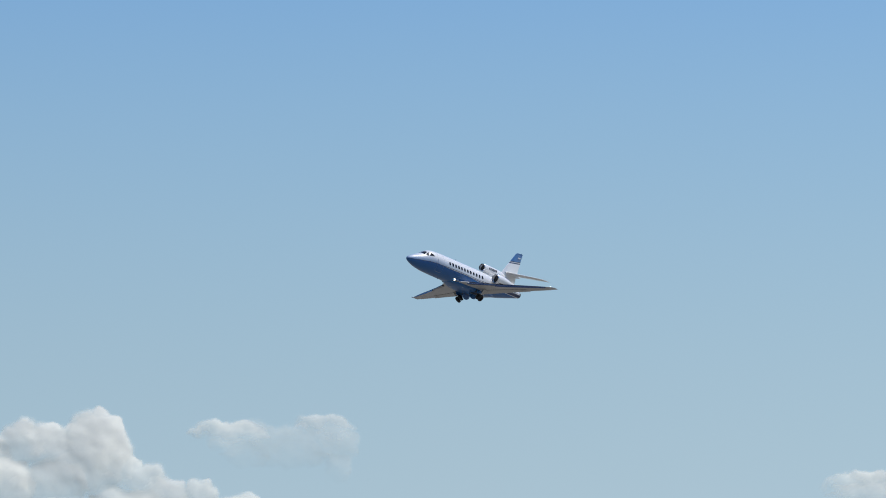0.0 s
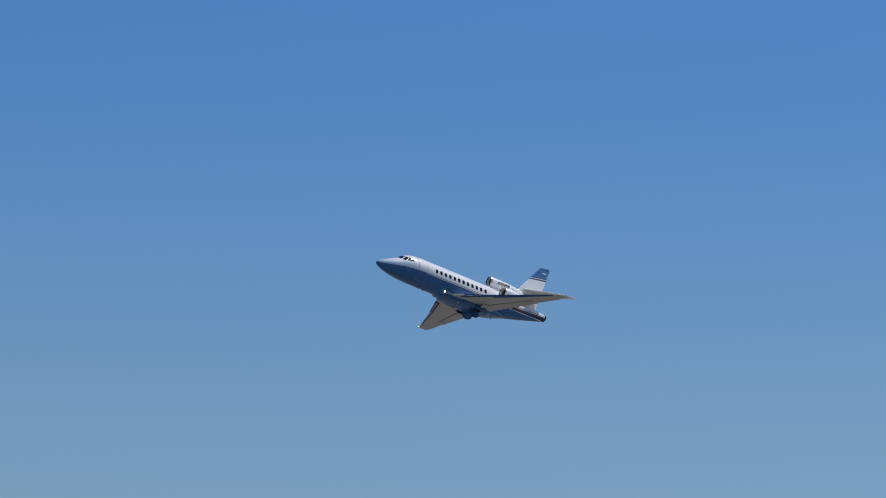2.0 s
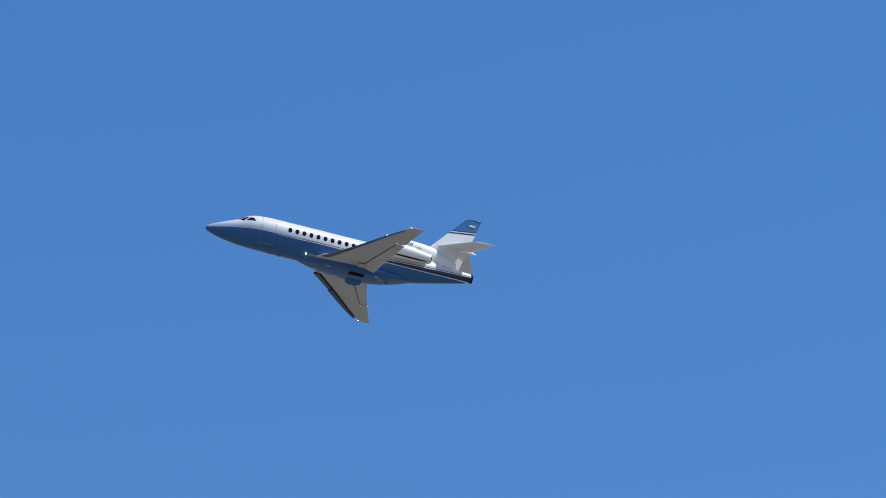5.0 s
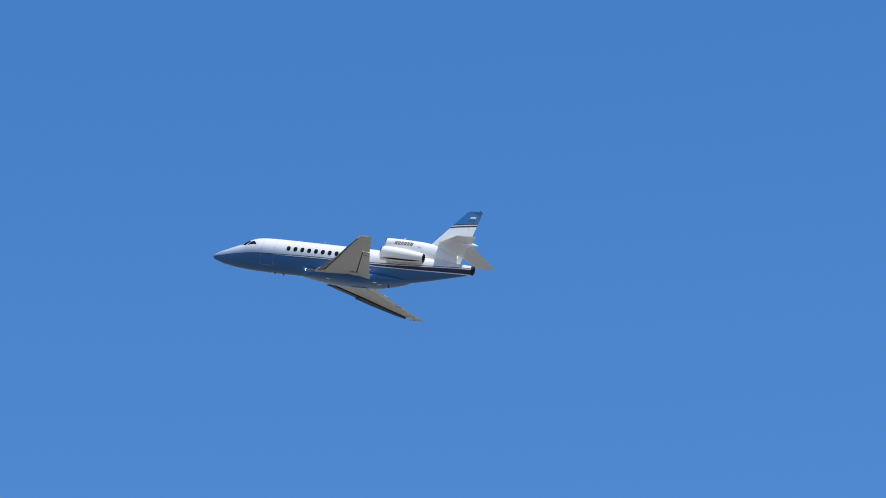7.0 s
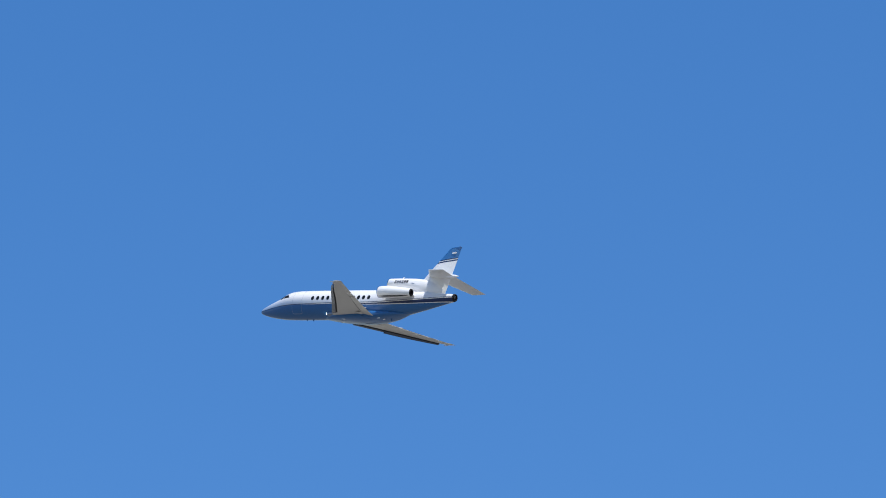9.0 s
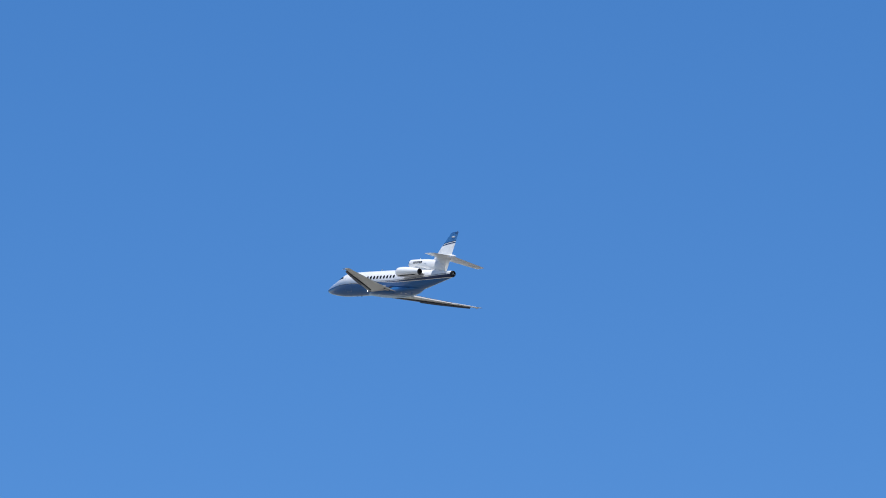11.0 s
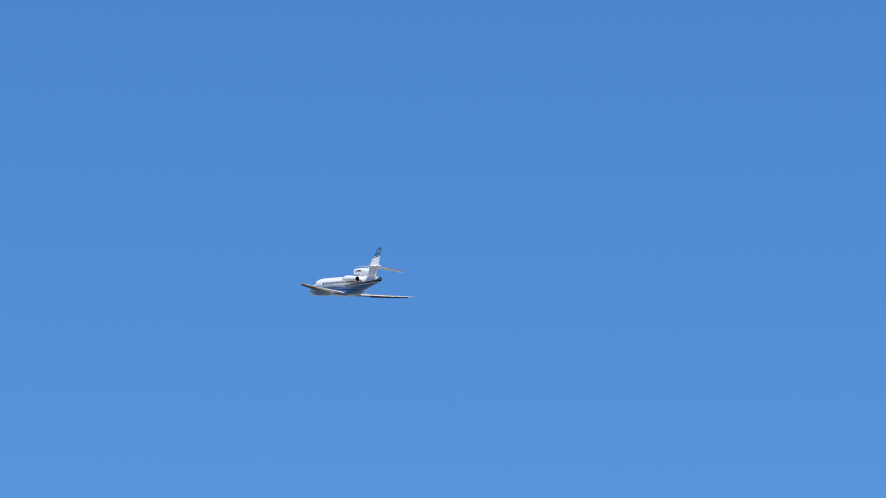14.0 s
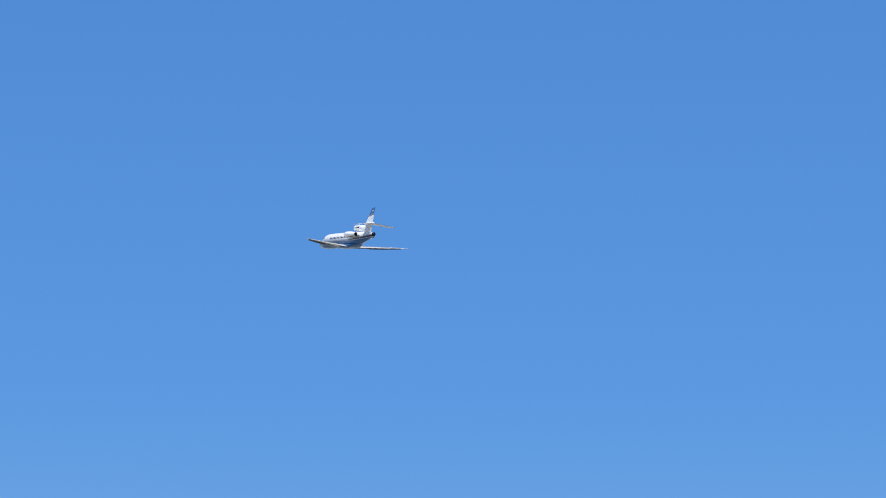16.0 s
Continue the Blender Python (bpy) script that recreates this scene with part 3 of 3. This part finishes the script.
def build_wing(sgn):
    wing = part("wing", wing_slice(sgn, 0.6, 8.99, 0.13, 0.735, 22, 11), wing_grey, jet, "swept grey wing with slats and flaps slightly out")
    # dark strips fill the slat and flap slots, the gaps' shade as their colour
    part("slot_shade_fill", wing_slice(sgn, 1.75, 8.98, 0.085, 0.145, 14, 4, thin=0.85), slot_black, wing)
    part("wing_root", wing_slice(sgn, 0.6, 1.72, 0.0, 0.131, 6, 9), wing_grey, wing)
    part("slot_shade_fill", wing_slice(sgn, 1.9, 6.3, 0.725, 0.80, 14, 4, thin=0.72), slot_black, wing)
    for y0, y1, dip in ((1.75, 4.28, 0.5), (4.31, 8.97, 0.85)):
        part("slat", wing_slice(sgn, y0, y1, 0.0, 0.106, 12, 9, dx=-0.07, dz=-0.05, nose=dip), slat_metal, wing, "dull metal leading edge slat, drooped")
        part("slot_shade_fill", wing_slice(sgn, y0 + 0.05, y1 - 0.05, 0.100, 0.118, 12, 4, dx=-0.07, dz=-0.05, nose=dip, thin=0.97), slot_black, wing)
    part("flap", wing_slice(sgn, 1.25, 3.9, 0.752, 1.0, 8, 7, dx=0.03, dz=-0.03, droop=0.14), wing_grey, wing)
    part("flap", wing_slice(sgn, 3.93, 6.6, 0.752, 1.0, 8, 7, dx=0.03, dz=-0.03, droop=0.14), wing_grey, wing)
    part("aileron", wing_slice(sgn, 6.62, 8.98, 0.739, 1.0, 8, 7, droop=0.10), wing_grey, wing)
    part("wing_tip", wing_slice(sgn, 9.0, 9.67, 0.0, 1.0, 7, 13), wing_grey, wing)
    for y in (3.1, 5.9):
        bm = bmesh.new()
        te, z = wing_te(y), wing_z(y)
        rows = []
        for u, r in ((-0.62, 0.006), (-0.45, 0.02), (-0.2, 0.028), (0.02, 0.024), (0.14, 0.006)):
            rows.append([(te + u * 0.9, sgn * y + 0.7 * r * math.sin(k), z - 0.10 - 0.10 * (u + 0.6) + r * 1.3 * math.cos(k)) for k in (2 * math.pi * j / 12 for j in range(12))])
        loft(bm, rows)
        part("flap_track_fairing", bm, wing_grey, wing)
    # lamp housing at the root's leading edge, with its lit lamp facing ahead
    bm = bmesh.new()
    lx, ly, lz = 7.42, sgn * 0.86, -0.92
    rows = ((0.03, 0.055), (0.0, 0.06), (0.008, 0.085), (0.08, 0.125), (0.26, 0.16), (0.48, 0.15), (0.68, 0.10), (0.82, 0.03))
    loft(bm, [ring(lx + x, ly + sgn * 0.06 * x, lz - 0.02 * x, r * 0.75, r, 18) for x, r in rows], cap=(False, True))
    part("light_housing", bm, lens_glass, wing, "bright oval housing of the landing light")
    bm = bmesh.new()
    loft(bm, [ring(lx - 0.03, ly, lz, 0.045, 0.05, 16), ring(lx - 0.012, ly, lz, 0.075, 0.085, 16), ring(lx + 0.03, ly, lz, 0.07, 0.08, 16)])
    part("landing_lamp", bm, lamp_glow if sgn < 0 else lens_glass, wing, "lit warm white landing lamp" if sgn < 0 else "")
    bm = bmesh.new()
    tx = 8.84
    loft(bm, [ring(tx + 0.05, sgn * 2.2, -1.10, 0.05, 0.045, 12), ring(tx, sgn * 2.2, -1.10, 0.055, 0.05, 12), ring(tx + 0.02, sgn * 2.2, -1.10, 0.07, 0.06, 12), ring(tx + 0.25, sgn * 2.2, -1.06, 0.06, 0.05, 12)])
    part("taxi_light", bm, lens_glass, wing, "small taxi light in the leading edge")
    bm = bmesh.new()
    loft(bm, [ring(tx + 0.03, sgn * 2.2, -1.10, 0.048, 0.043, 12), ring(tx + 0.04, sgn * 2.2, -1.10, 0.048, 0.043, 12)])
    part("taxi_lamp", bm, lamp_glow if sgn < 0 else lens_glass, wing)
    bm = bmesh.new()
    rows = [[(13.30 + u, sgn * 9.60 + 0.5 * r * math.sin(k), -0.735 + r * math.cos(k)) for k in (2 * math.pi * j / 10 for j in range(10))]
            for u, r in ((-0.18, 0.01), (-0.11, 0.05), (0.05, 0.065), (0.28, 0.02))]
    loft(bm, rows)
    part("navigation_light", bm, bare_metal, wing, "bright tip light cover")
    return wing


def surface(root, tip, thick, n=6, c0=0.0, c1=1.0, up=Vector((0, 0, 1)), m=9):
    """A tapered tail surface; root and tip are (leading edge, trailing edge) points."""
    rings = []
    for u in np.linspace(0, 1, n):
        le, te = Vector(root[0]).lerp(Vector(tip[0]), u), Vector(root[1]).lerp(Vector(tip[1]), u)
        t = thick[0] + (thick[1] - thick[0]) * u
        cs = c0 + (c1 - c0) * (0.5 - 0.5 * np.cos(np.linspace(0, math.pi, m)))
        a = [le.lerp(te, c) + up * (0.5 * t * foil(c)) for c in cs]
        b = [le.lerp(te, c) - up * (0.5 * t * foil(c)) for c in cs[::-1]]
        a, b = (a, b[:-1]) if c0 == 0 else (a, b)
        rings.append(a + (b[1:] if c1 >= 1 else b))
    return loft(bmesh.new(), rings)


def build_tail():
    yv = Vector((0, 1, 0))
    fr, ft = ((15.35, 0, 1.2), (18.62, 0, 0.9)), ((18.51, 0, 5.08), (19.66, 0, 5.16))
    fin = part("fin", surface(fr, ft, (0.42, 0.15), 12, 0.0, 0.742, yv), fin_paint, jet, "white swept fin with blue top and dark stripes")
    part("rudder", surface((Vector(fr[0]).lerp(Vector(ft[0]), 0.38), Vector(fr[1]).lerp(Vector(ft[1]), 0.38)), (Vector(fr[0]).lerp(Vector(ft[0]), 0.993), Vector(fr[1]).lerp(Vector(ft[1]), 0.993)), (0.32, 0.155), 10, 0.746, 1.0, yv), fin_paint, fin)
    part("fin_root", surface(fr, (Vector(fr[0]).lerp(Vector(ft[0]), 0.375), Vector(fr[1]).lerp(Vector(ft[1]), 0.375)), (0.415, 0.31), 4, 0.5, 1.0, yv), fin_paint, fin)
    bm = bmesh.new()
    loft(bm, [[(x, r * 1.3 * math.sin(k), 5.12 + 0.06 * (x - 18.6) + r * math.cos(k)) for k in (2 * math.pi * j / 12 for j in range(12))] for x, r in ((18.62, 0.01), (18.8, 0.045), (19.3, 0.055), (19.6, 0.045), (19.69, 0.01))])
    part("fin_cap", bm, blue_paint, fin)
    bm = bmesh.new()
    loft(bm, [[(19.45 + r * math.cos(k), r * math.sin(k), 5.22 + h) for k in (2 * math.pi * j / 10 for j in range(10))] for h, r in ((0, 0.05), (0.05, 0.04), (0.07, 0.02))])
    part("beacon", bm, ink, fin)
    # small flag, illegible, as plain bars on both sides
    for sgn in (-1, 1):
        for k, (z, w) in enumerate(((4.66, 0.42), (4.59, 0.42))):
            bm = bmesh.new()
            y = sgn * 0.095
            loft(bm, [[(18.83 - 0.03 * k, y, z), (18.83 + w - 0.03 * k, y, z + 0.02), (18.83 + w - 0.03 * k, y, z + 0.075), (18.83 - 0.03 * k, y, z + 0.055)],
                      [(18.83 - 0.03 * k, y - sgn * 0.08, z), (18.83 + w - 0.03 * k, y - sgn * 0.08, z + 0.02), (18.83 + w - 0.03 * k, y - sgn * 0.08, z + 0.075), (18.83 - 0.03 * k, y - sgn * 0.08, z + 0.055)]])
            part("flag_bar", bm, white_paint, fin)
    for sgn in (-1, 1):
        r, t = ((16.85, sgn * 0.1, 2.56), (19.25, sgn * 0.1, 2.58)), ((19.0, sgn * 3.70, 2.03), (20.4, sgn * 3.70, 2.05))
        stab = part("stabilizer", surface(r, t, (0.26, 0.11), 9, 0.0, 0.708), tail_grey, jet, "pale grey drooping tailplane half")
        part("elevator", surface((Vector(r[0]).lerp(Vector(t[0]), 0.06), Vector(r[1]).lerp(Vector(t[1]), 0.06)), (Vector(r[0]).lerp(Vector(t[0]), 0.998), Vector(r[1]).lerp(Vector(t[1]), 0.998)), (0.25, 0.115), 8, 0.712, 1.0), tail_grey, stab)
    bm = bmesh.new()
    loft(bm, [ring(x, 0, 2.57, r * 0.8, r, 16) for x, r in ((16.6, 0.02), (16.9, 0.14), (17.8, 0.2), (18.9, 0.2), (19.4, 0.14), (19.75, 0.02))])
    part("tail_bullet", bm, white_paint, jet, "white pointed fairing between fin and tailplane")


def nacelle(cx, cy, cz, ex, ey, ez, rad, exr):
    """Outer cowl from its lip round to the throat."""
    bm = bmesh.new()
    rows = []
    for x, r in ((cx + 0.75, 0.70), (cx + 0.4, 0.73), (cx + 0.12, 0.76), (cx + 0.02, 0.80), (cx, 0.84), (cx + 0.03, 0.885), (cx + 0.12, 0.93), (cx + 0.4, 0.985), (cx + 0.8, 1.0)):
        rows.append(ring(x, cy, cz, rad * r, rad * r, 32))
    for u in np.linspace(0.15, 1, 8):
        x = cx + 0.8 + (ex - cx - 0.8) * u
        s = u * u * (3 - 2 * u)
        r = rad + (exr - rad) * (0.25 * u + 0.75 * u**2.0)
        rows.append(ring(x, cy + (ey - cy) * s, cz + (ez - cz) * s, r, r, 32))
    loft(bm, rows, cap=(False, False))
    return bm


def build_engines():
    for sgn in (-1, 1):
        c = (13.10, sgn * 1.82, 0.68)
        e = (16.25, sgn * 1.66, 0.66)
        eng = part("engine_nacelle", nacelle(*c, *e, 0.54, 0.34), white_paint, jet, "white side engine nacelle on a stub pylon")
        bm = bmesh.new()
        loft(bm, [ring(c[0] + x, c[1], c[2], 0.54 * r, 0.54 * r, 32) for x, r in ((0.10, 0.77), (0.01, 0.80), (-0.006, 0.845), (0.02, 0.89), (0.10, 0.932))], cap=(False, False))
        part("intake_lip", bm, bare_metal, eng, "polished intake lip")
        # near-black disc close behind the lip, with the intake's shade in its colour
        bm = bmesh.new()
        loft(bm, [ring(c[0] + x, c[1], c[2], 0.54 * r, 0.54 * r, 24) for x, r in ((0.30, 0.742), (0.34, 0.3), (0.22, 0.06))])
        part("fan", bm, slot_black, eng, "fan disc inside the intake, coloured for the shade in there")
        bm = bmesh.new()
        loft(bm, [ring(e[0] + x, e[1], e[2], r, r, 28) for x, r in ((-0.1, 0.33), (0.0, 0.325), (0.07, 0.29), (0.07, 0.26), (-0.1, 0.2))])
        part("exhaust_nozzle", bm, dark_metal, eng, "dark heat-stained exhaust nozzle")
        part("pylon", surface(((13.45, sgn * 0.75, 0.62), (16.2, sgn * 0.5, 0.6)), ((13.6, sgn * 1.6, 0.66), (16.0, sgn * 1.5, 0.64)), (0.32, 0.28), 4), white_paint, eng)
        # cooling slots under the cowl
        bm = bmesh.new()
        rows = []
        for a, o in ((138, -0.02), (138, 0.012), (146, 0.014), (154, 0.012), (154, -0.02)):
            row = []
            for x in np.linspace(13.35, 16.1, 12):
                u = max(0.0, (x - 13.9) / 2.35)
                q, r = u * u * (3 - 2 * u), 0.54 - 0.20 * (0.25 * u + 0.75 * u * u) + o
                b = radians(146 + (a - 146) * min(1.0, (x - 13.25) * 1.5, (16.2 - x) * 2.0))
                row.append((x, c[1] + (e[1] - c[1]) * q + sgn * r * math.sin(b), c[2] + (e[2] - c[2]) * q + r * math.cos(b)))
            rows.append(row)
        loft(bm, rows, closed=False)
        part("cowl_slot", bm, slot_black, eng)
    # middle intake on the spine, running back into the fin
    c = (12.84, 0, 1.99)
    bm = bmesh.new()
    rows = [ring(12.84 + x, 0, 1.99, 0.45 * r, 0.45 * r, 32) for x, r in ((0.9, 0.7), (0.4, 0.78), (0.1, 0.83), (0.0, 0.88), (0.03, 0.93), (0.15, 0.97), (0.5, 1.0))]
    for x, w, h, z in ((14.0, 0.45, 0.46, 1.98), (14.8, 0.44, 0.50, 1.92), (15.6, 0.40, 0.60, 1.80), (16.4, 0.33, 0.70, 1.62), (17.4, 0.24, 0.6, 1.45), (18.4, 0.15, 0.4, 1.2)):
        rows.append(ring(x, 0, z, w, h, 32))
    loft(bm, rows, cap=(False, True))
    duct = part("centre_intake", bm, white_paint, jet, "white intake duct of the middle engine on the spine")
    bm = bmesh.new()
    loft(bm, [ring(12.84 + x, 0, 1.99, 0.45 * r, 0.45 * r, 32) for x, r in ((0.12, 0.82), (0.0, 0.865), (-0.008, 0.90), (0.02, 0.935), (0.10, 0.968))], cap=(False, False))
    part("intake_lip", bm, bare_metal, duct, "polished intake lip")
    # dark disc across the throat, painted as the shade inside the duct
    bm = bmesh.new()
    loft(bm, [ring(12.84 + x, 0, 1.99, 0.45 * r, 0.45 * r, 24) for x, r in ((0.34, 0.79), (0.40, 0.2))])
    part("duct_throat", bm, slot_black, duct)
    part("duct_pylon", surface(((13.2, 0, 1.2), (16.5, 0, 1.2)), ((13.15, 0, 1.8), (16.5, 0, 1.8)), (0.36, 0.42), 3, up=Vector((0, 1, 0))), white_paint, duct)
    # registration, as plain slanted bars on both sides
    for sgn in (-1, 1):
        for i in range(6):
            x0 = 13.62 + 0.235 * i
            for dz0, dz1, dx, wdt in ((-0.14, 0.0, 0.0, 0.062), (0.0, 0.13, 0.0, 0.062), (-0.14, 0.0, 0.105, 0.062), (0.0, 0.13, 0.105, 0.062)):
                bm = bmesh.new()
                pts = []
                for zz in (dz0, dz1):
                    z = 2.03 + zz
                    y = sgn * (0.45 * math.sqrt(max(0.0, 1 - ((z - 1.985) / 0.46) ** 2)) + 0.012)
                    pts.append((z, y, 0.28 * zz))
                loft(bm, [[(x0 + dx + pts[0][2], pts[0][1], pts[0][0]), (x0 + dx + wdt + pts[0][2], pts[0][1], pts[0][0]), (x0 + dx + wdt + pts[1][2], pts[1][1], pts[1][0]), (x0 + dx + pts[1][2], pts[1][1], pts[1][0])],
                          [(x0 + dx + pts[0][2], pts[0][1] - sgn * 0.03, pts[0][0]), (x0 + dx + wdt + pts[0][2], pts[0][1] - sgn * 0.03, pts[0][0]), (x0 + dx + wdt + pts[1][2], pts[1][1] - sgn * 0.03, pts[1][0]), (x0 + dx + pts[1][2], pts[1][1] - sgn * 0.03, pts[1][0])]])
                part("registration_bar", bm, ink, duct)
        bm = bmesh.new()
        loft(bm, [[(15.35, sgn * y, 1.86), (15.62, sgn * (y - 0.006), 1.84), (15.62, sgn * (y - 0.006), 1.88), (15.35, sgn * y, 1.90)] for y in (0.432, 0.40)])
        part("marking_bar", bm, seam_grey, duct)
    bm = bmesh.new()
    loft(bm, [[(14.15 + u + 0.06 * math.cos(k), 0.03 * math.sin(k), 2.40 + h) for k in (2 * math.pi * j / 10 for j in range(10))] for h, u in ((0, 0), (0.1, 0.03), (0.17, 0.08))])
    part("spine_antenna", bm, white_paint, duct)


def local(bm, at):
    """Moves a mesh built in body stations so that it turns about the given point."""
    bmesh.ops.translate(bm, verts=bm.verts, vec=Vector((NOSE_TO_ORIGIN - at[0], -at[1], -at[2])))
    return bm


GEAR = {}


def build_gear(sgn):
    hinge = (11.35, sgn * 2.05, -0.98)
    # wheel well: a flush panel painted as its shade, dark, from near the keel round to the wing root
    for a0, a1, cut in ((168, 139.5, 0.40), (98, 137, 0.0)):
        part("well_shade_panel", belly_panel(10.80, 11.84, sgn * a0, sgn * a1, 0.006, 0.02, cut), well_shade, jet, "dark flush panel painted as the shade in the open wheel well")
    leg = part("main_gear", local(tube([hinge, (hinge[0], hinge[1], hinge[2] - 0.75), (hinge[0], hinge[1], hinge[2] - 1.15)], [0.09, 0.085, 0.06]), hinge), bare_metal, jet, "main landing gear leg with two wheels")
    leg.location = (hinge[0] - NOSE_TO_ORIGIN, hinge[1], hinge[2])
    part("axle", local(tube([(hinge[0], hinge[1] - 0.3, hinge[2] - 1.12), (hinge[0], hinge[1] + 0.3, hinge[2] - 1.12)], 0.05), hinge), dark_metal, leg)
    part("drag_brace", local(tube([(hinge[0] - 0.35, hinge[1] - sgn * 0.1, hinge[2] - 0.1), (hinge[0], hinge[1], hinge[2] - 0.7)], 0.035), hinge), bare_metal, leg)
    for off in (-0.19, 0.19):
        for nm, mat, prof in (("tyre", tyre_rubber, ((0.2, 0.085), (0.29, 0.1), (0.345, 0.085), (0.37, 0.045), (0.37, -0.045), (0.345, -0.085), (0.29, -0.1), (0.2, -0.085))),
                              ("wheel_rim", dark_metal, ((0.02, 0.05), (0.16, 0.055), (0.205, 0.08), (0.205, -0.08), (0.16, -0.055), (0.02, -0.05)))):
            bm = bmesh.new()
            cx, cy, cz = hinge[0], hinge[1] + off, hinge[2] - 1.12
            rows = [[(cx + r * math.cos(k), cy + h, cz + r * math.sin(k)) for k in (2 * math.pi * j / 24 for j in range(24))] for r, h in prof]
            loft(bm, rows + [rows[0]] if nm == "tyre" else rows, cap=(nm != "tyre", nm != "tyre"))
            part(nm, local(bm, hinge), mat, leg)
    bm = bmesh.new()
    y0 = hinge[1] + sgn * 0.13
    loft(bm, [[(hinge[0] + 0.3 * a * (1 - 0.25 * b), y0 + t, hinge[2] - 0.05 - 0.62 * b) for a, b in ((-1, 0), (1, 0), (1, 0.7), (0.6, 1), (-0.6, 1), (-1, 0.7))] for t in (0, sgn * 0.03)])
    part("leg_door", local(bm, hinge), wing_grey, leg, "grey door plate on the gear leg")
    # the belly door, hinged near the keel, and the side door, hinged under the wing root
    doors = []
    for nm, a0, a1, lab in (("gear_door", 169, 139, "blue rounded belly door"), ("side_door", 97, 137.5, "blue door beside the wing root")):
        dh = belly(11.32, sgn * a0, 0.02)
        door = part(nm, local(belly_panel(10.74, 11.9, sgn * a0, sgn * a1, 0.024, 0.014, 0.40 if nm == "gear_door" else 0.0), dh), blue_paint, jet, lab)
        door.location = (dh[0] - NOSE_TO_ORIGIN, dh[1], dh[2])
        doors.append((door, dh))
    GEAR[sgn] = (leg, hinge, doors)


build_hull()
for s in (-1, 1):
    build_wing(s)
build_tail()
build_engines()
for s in (-1, 1):
    build_gear(s)


def motions():
    walk(jet, [(t, flying(*r)) for t, *r in JET_ROWS])
    for sgn, (leg, hinge, doors) in GEAR.items():
        # legs fold inwards to the keel, the doors shut after them
        fold = [(0, 36), (0.5, 40), (1.0, 47), (1.5, 62), (2.0, 79), (2.5, 88), (3.0, 90), (16, 90)]
        walk(leg, [(t, pose(hinge[0] - NOSE_TO_ORIGIN, hinge[1], hinge[2], -sgn * a)) for t, a in fold])
        for (door, dh), sense, wide in zip(doors, (-1, 1), (84, 62)):
            shut = [(0, 1.0), (3.0, 0.98), (4.2, 0.9), (4.8, 0.5), (5.4, 0.12), (5.8, 0.0), (16, 0.0)]
            if sense > 0 and sgn > 0:
                shut = [(0, 1.0), (1.2, 0.9), (2.0, 0.4), (2.6, 0.0), (16, 0.0)]
            walk(door, [(t, pose(dh[0] - NOSE_TO_ORIGIN, dh[1], dh[2], sense * sgn * wide * a)) for t, a in shut])


motions()
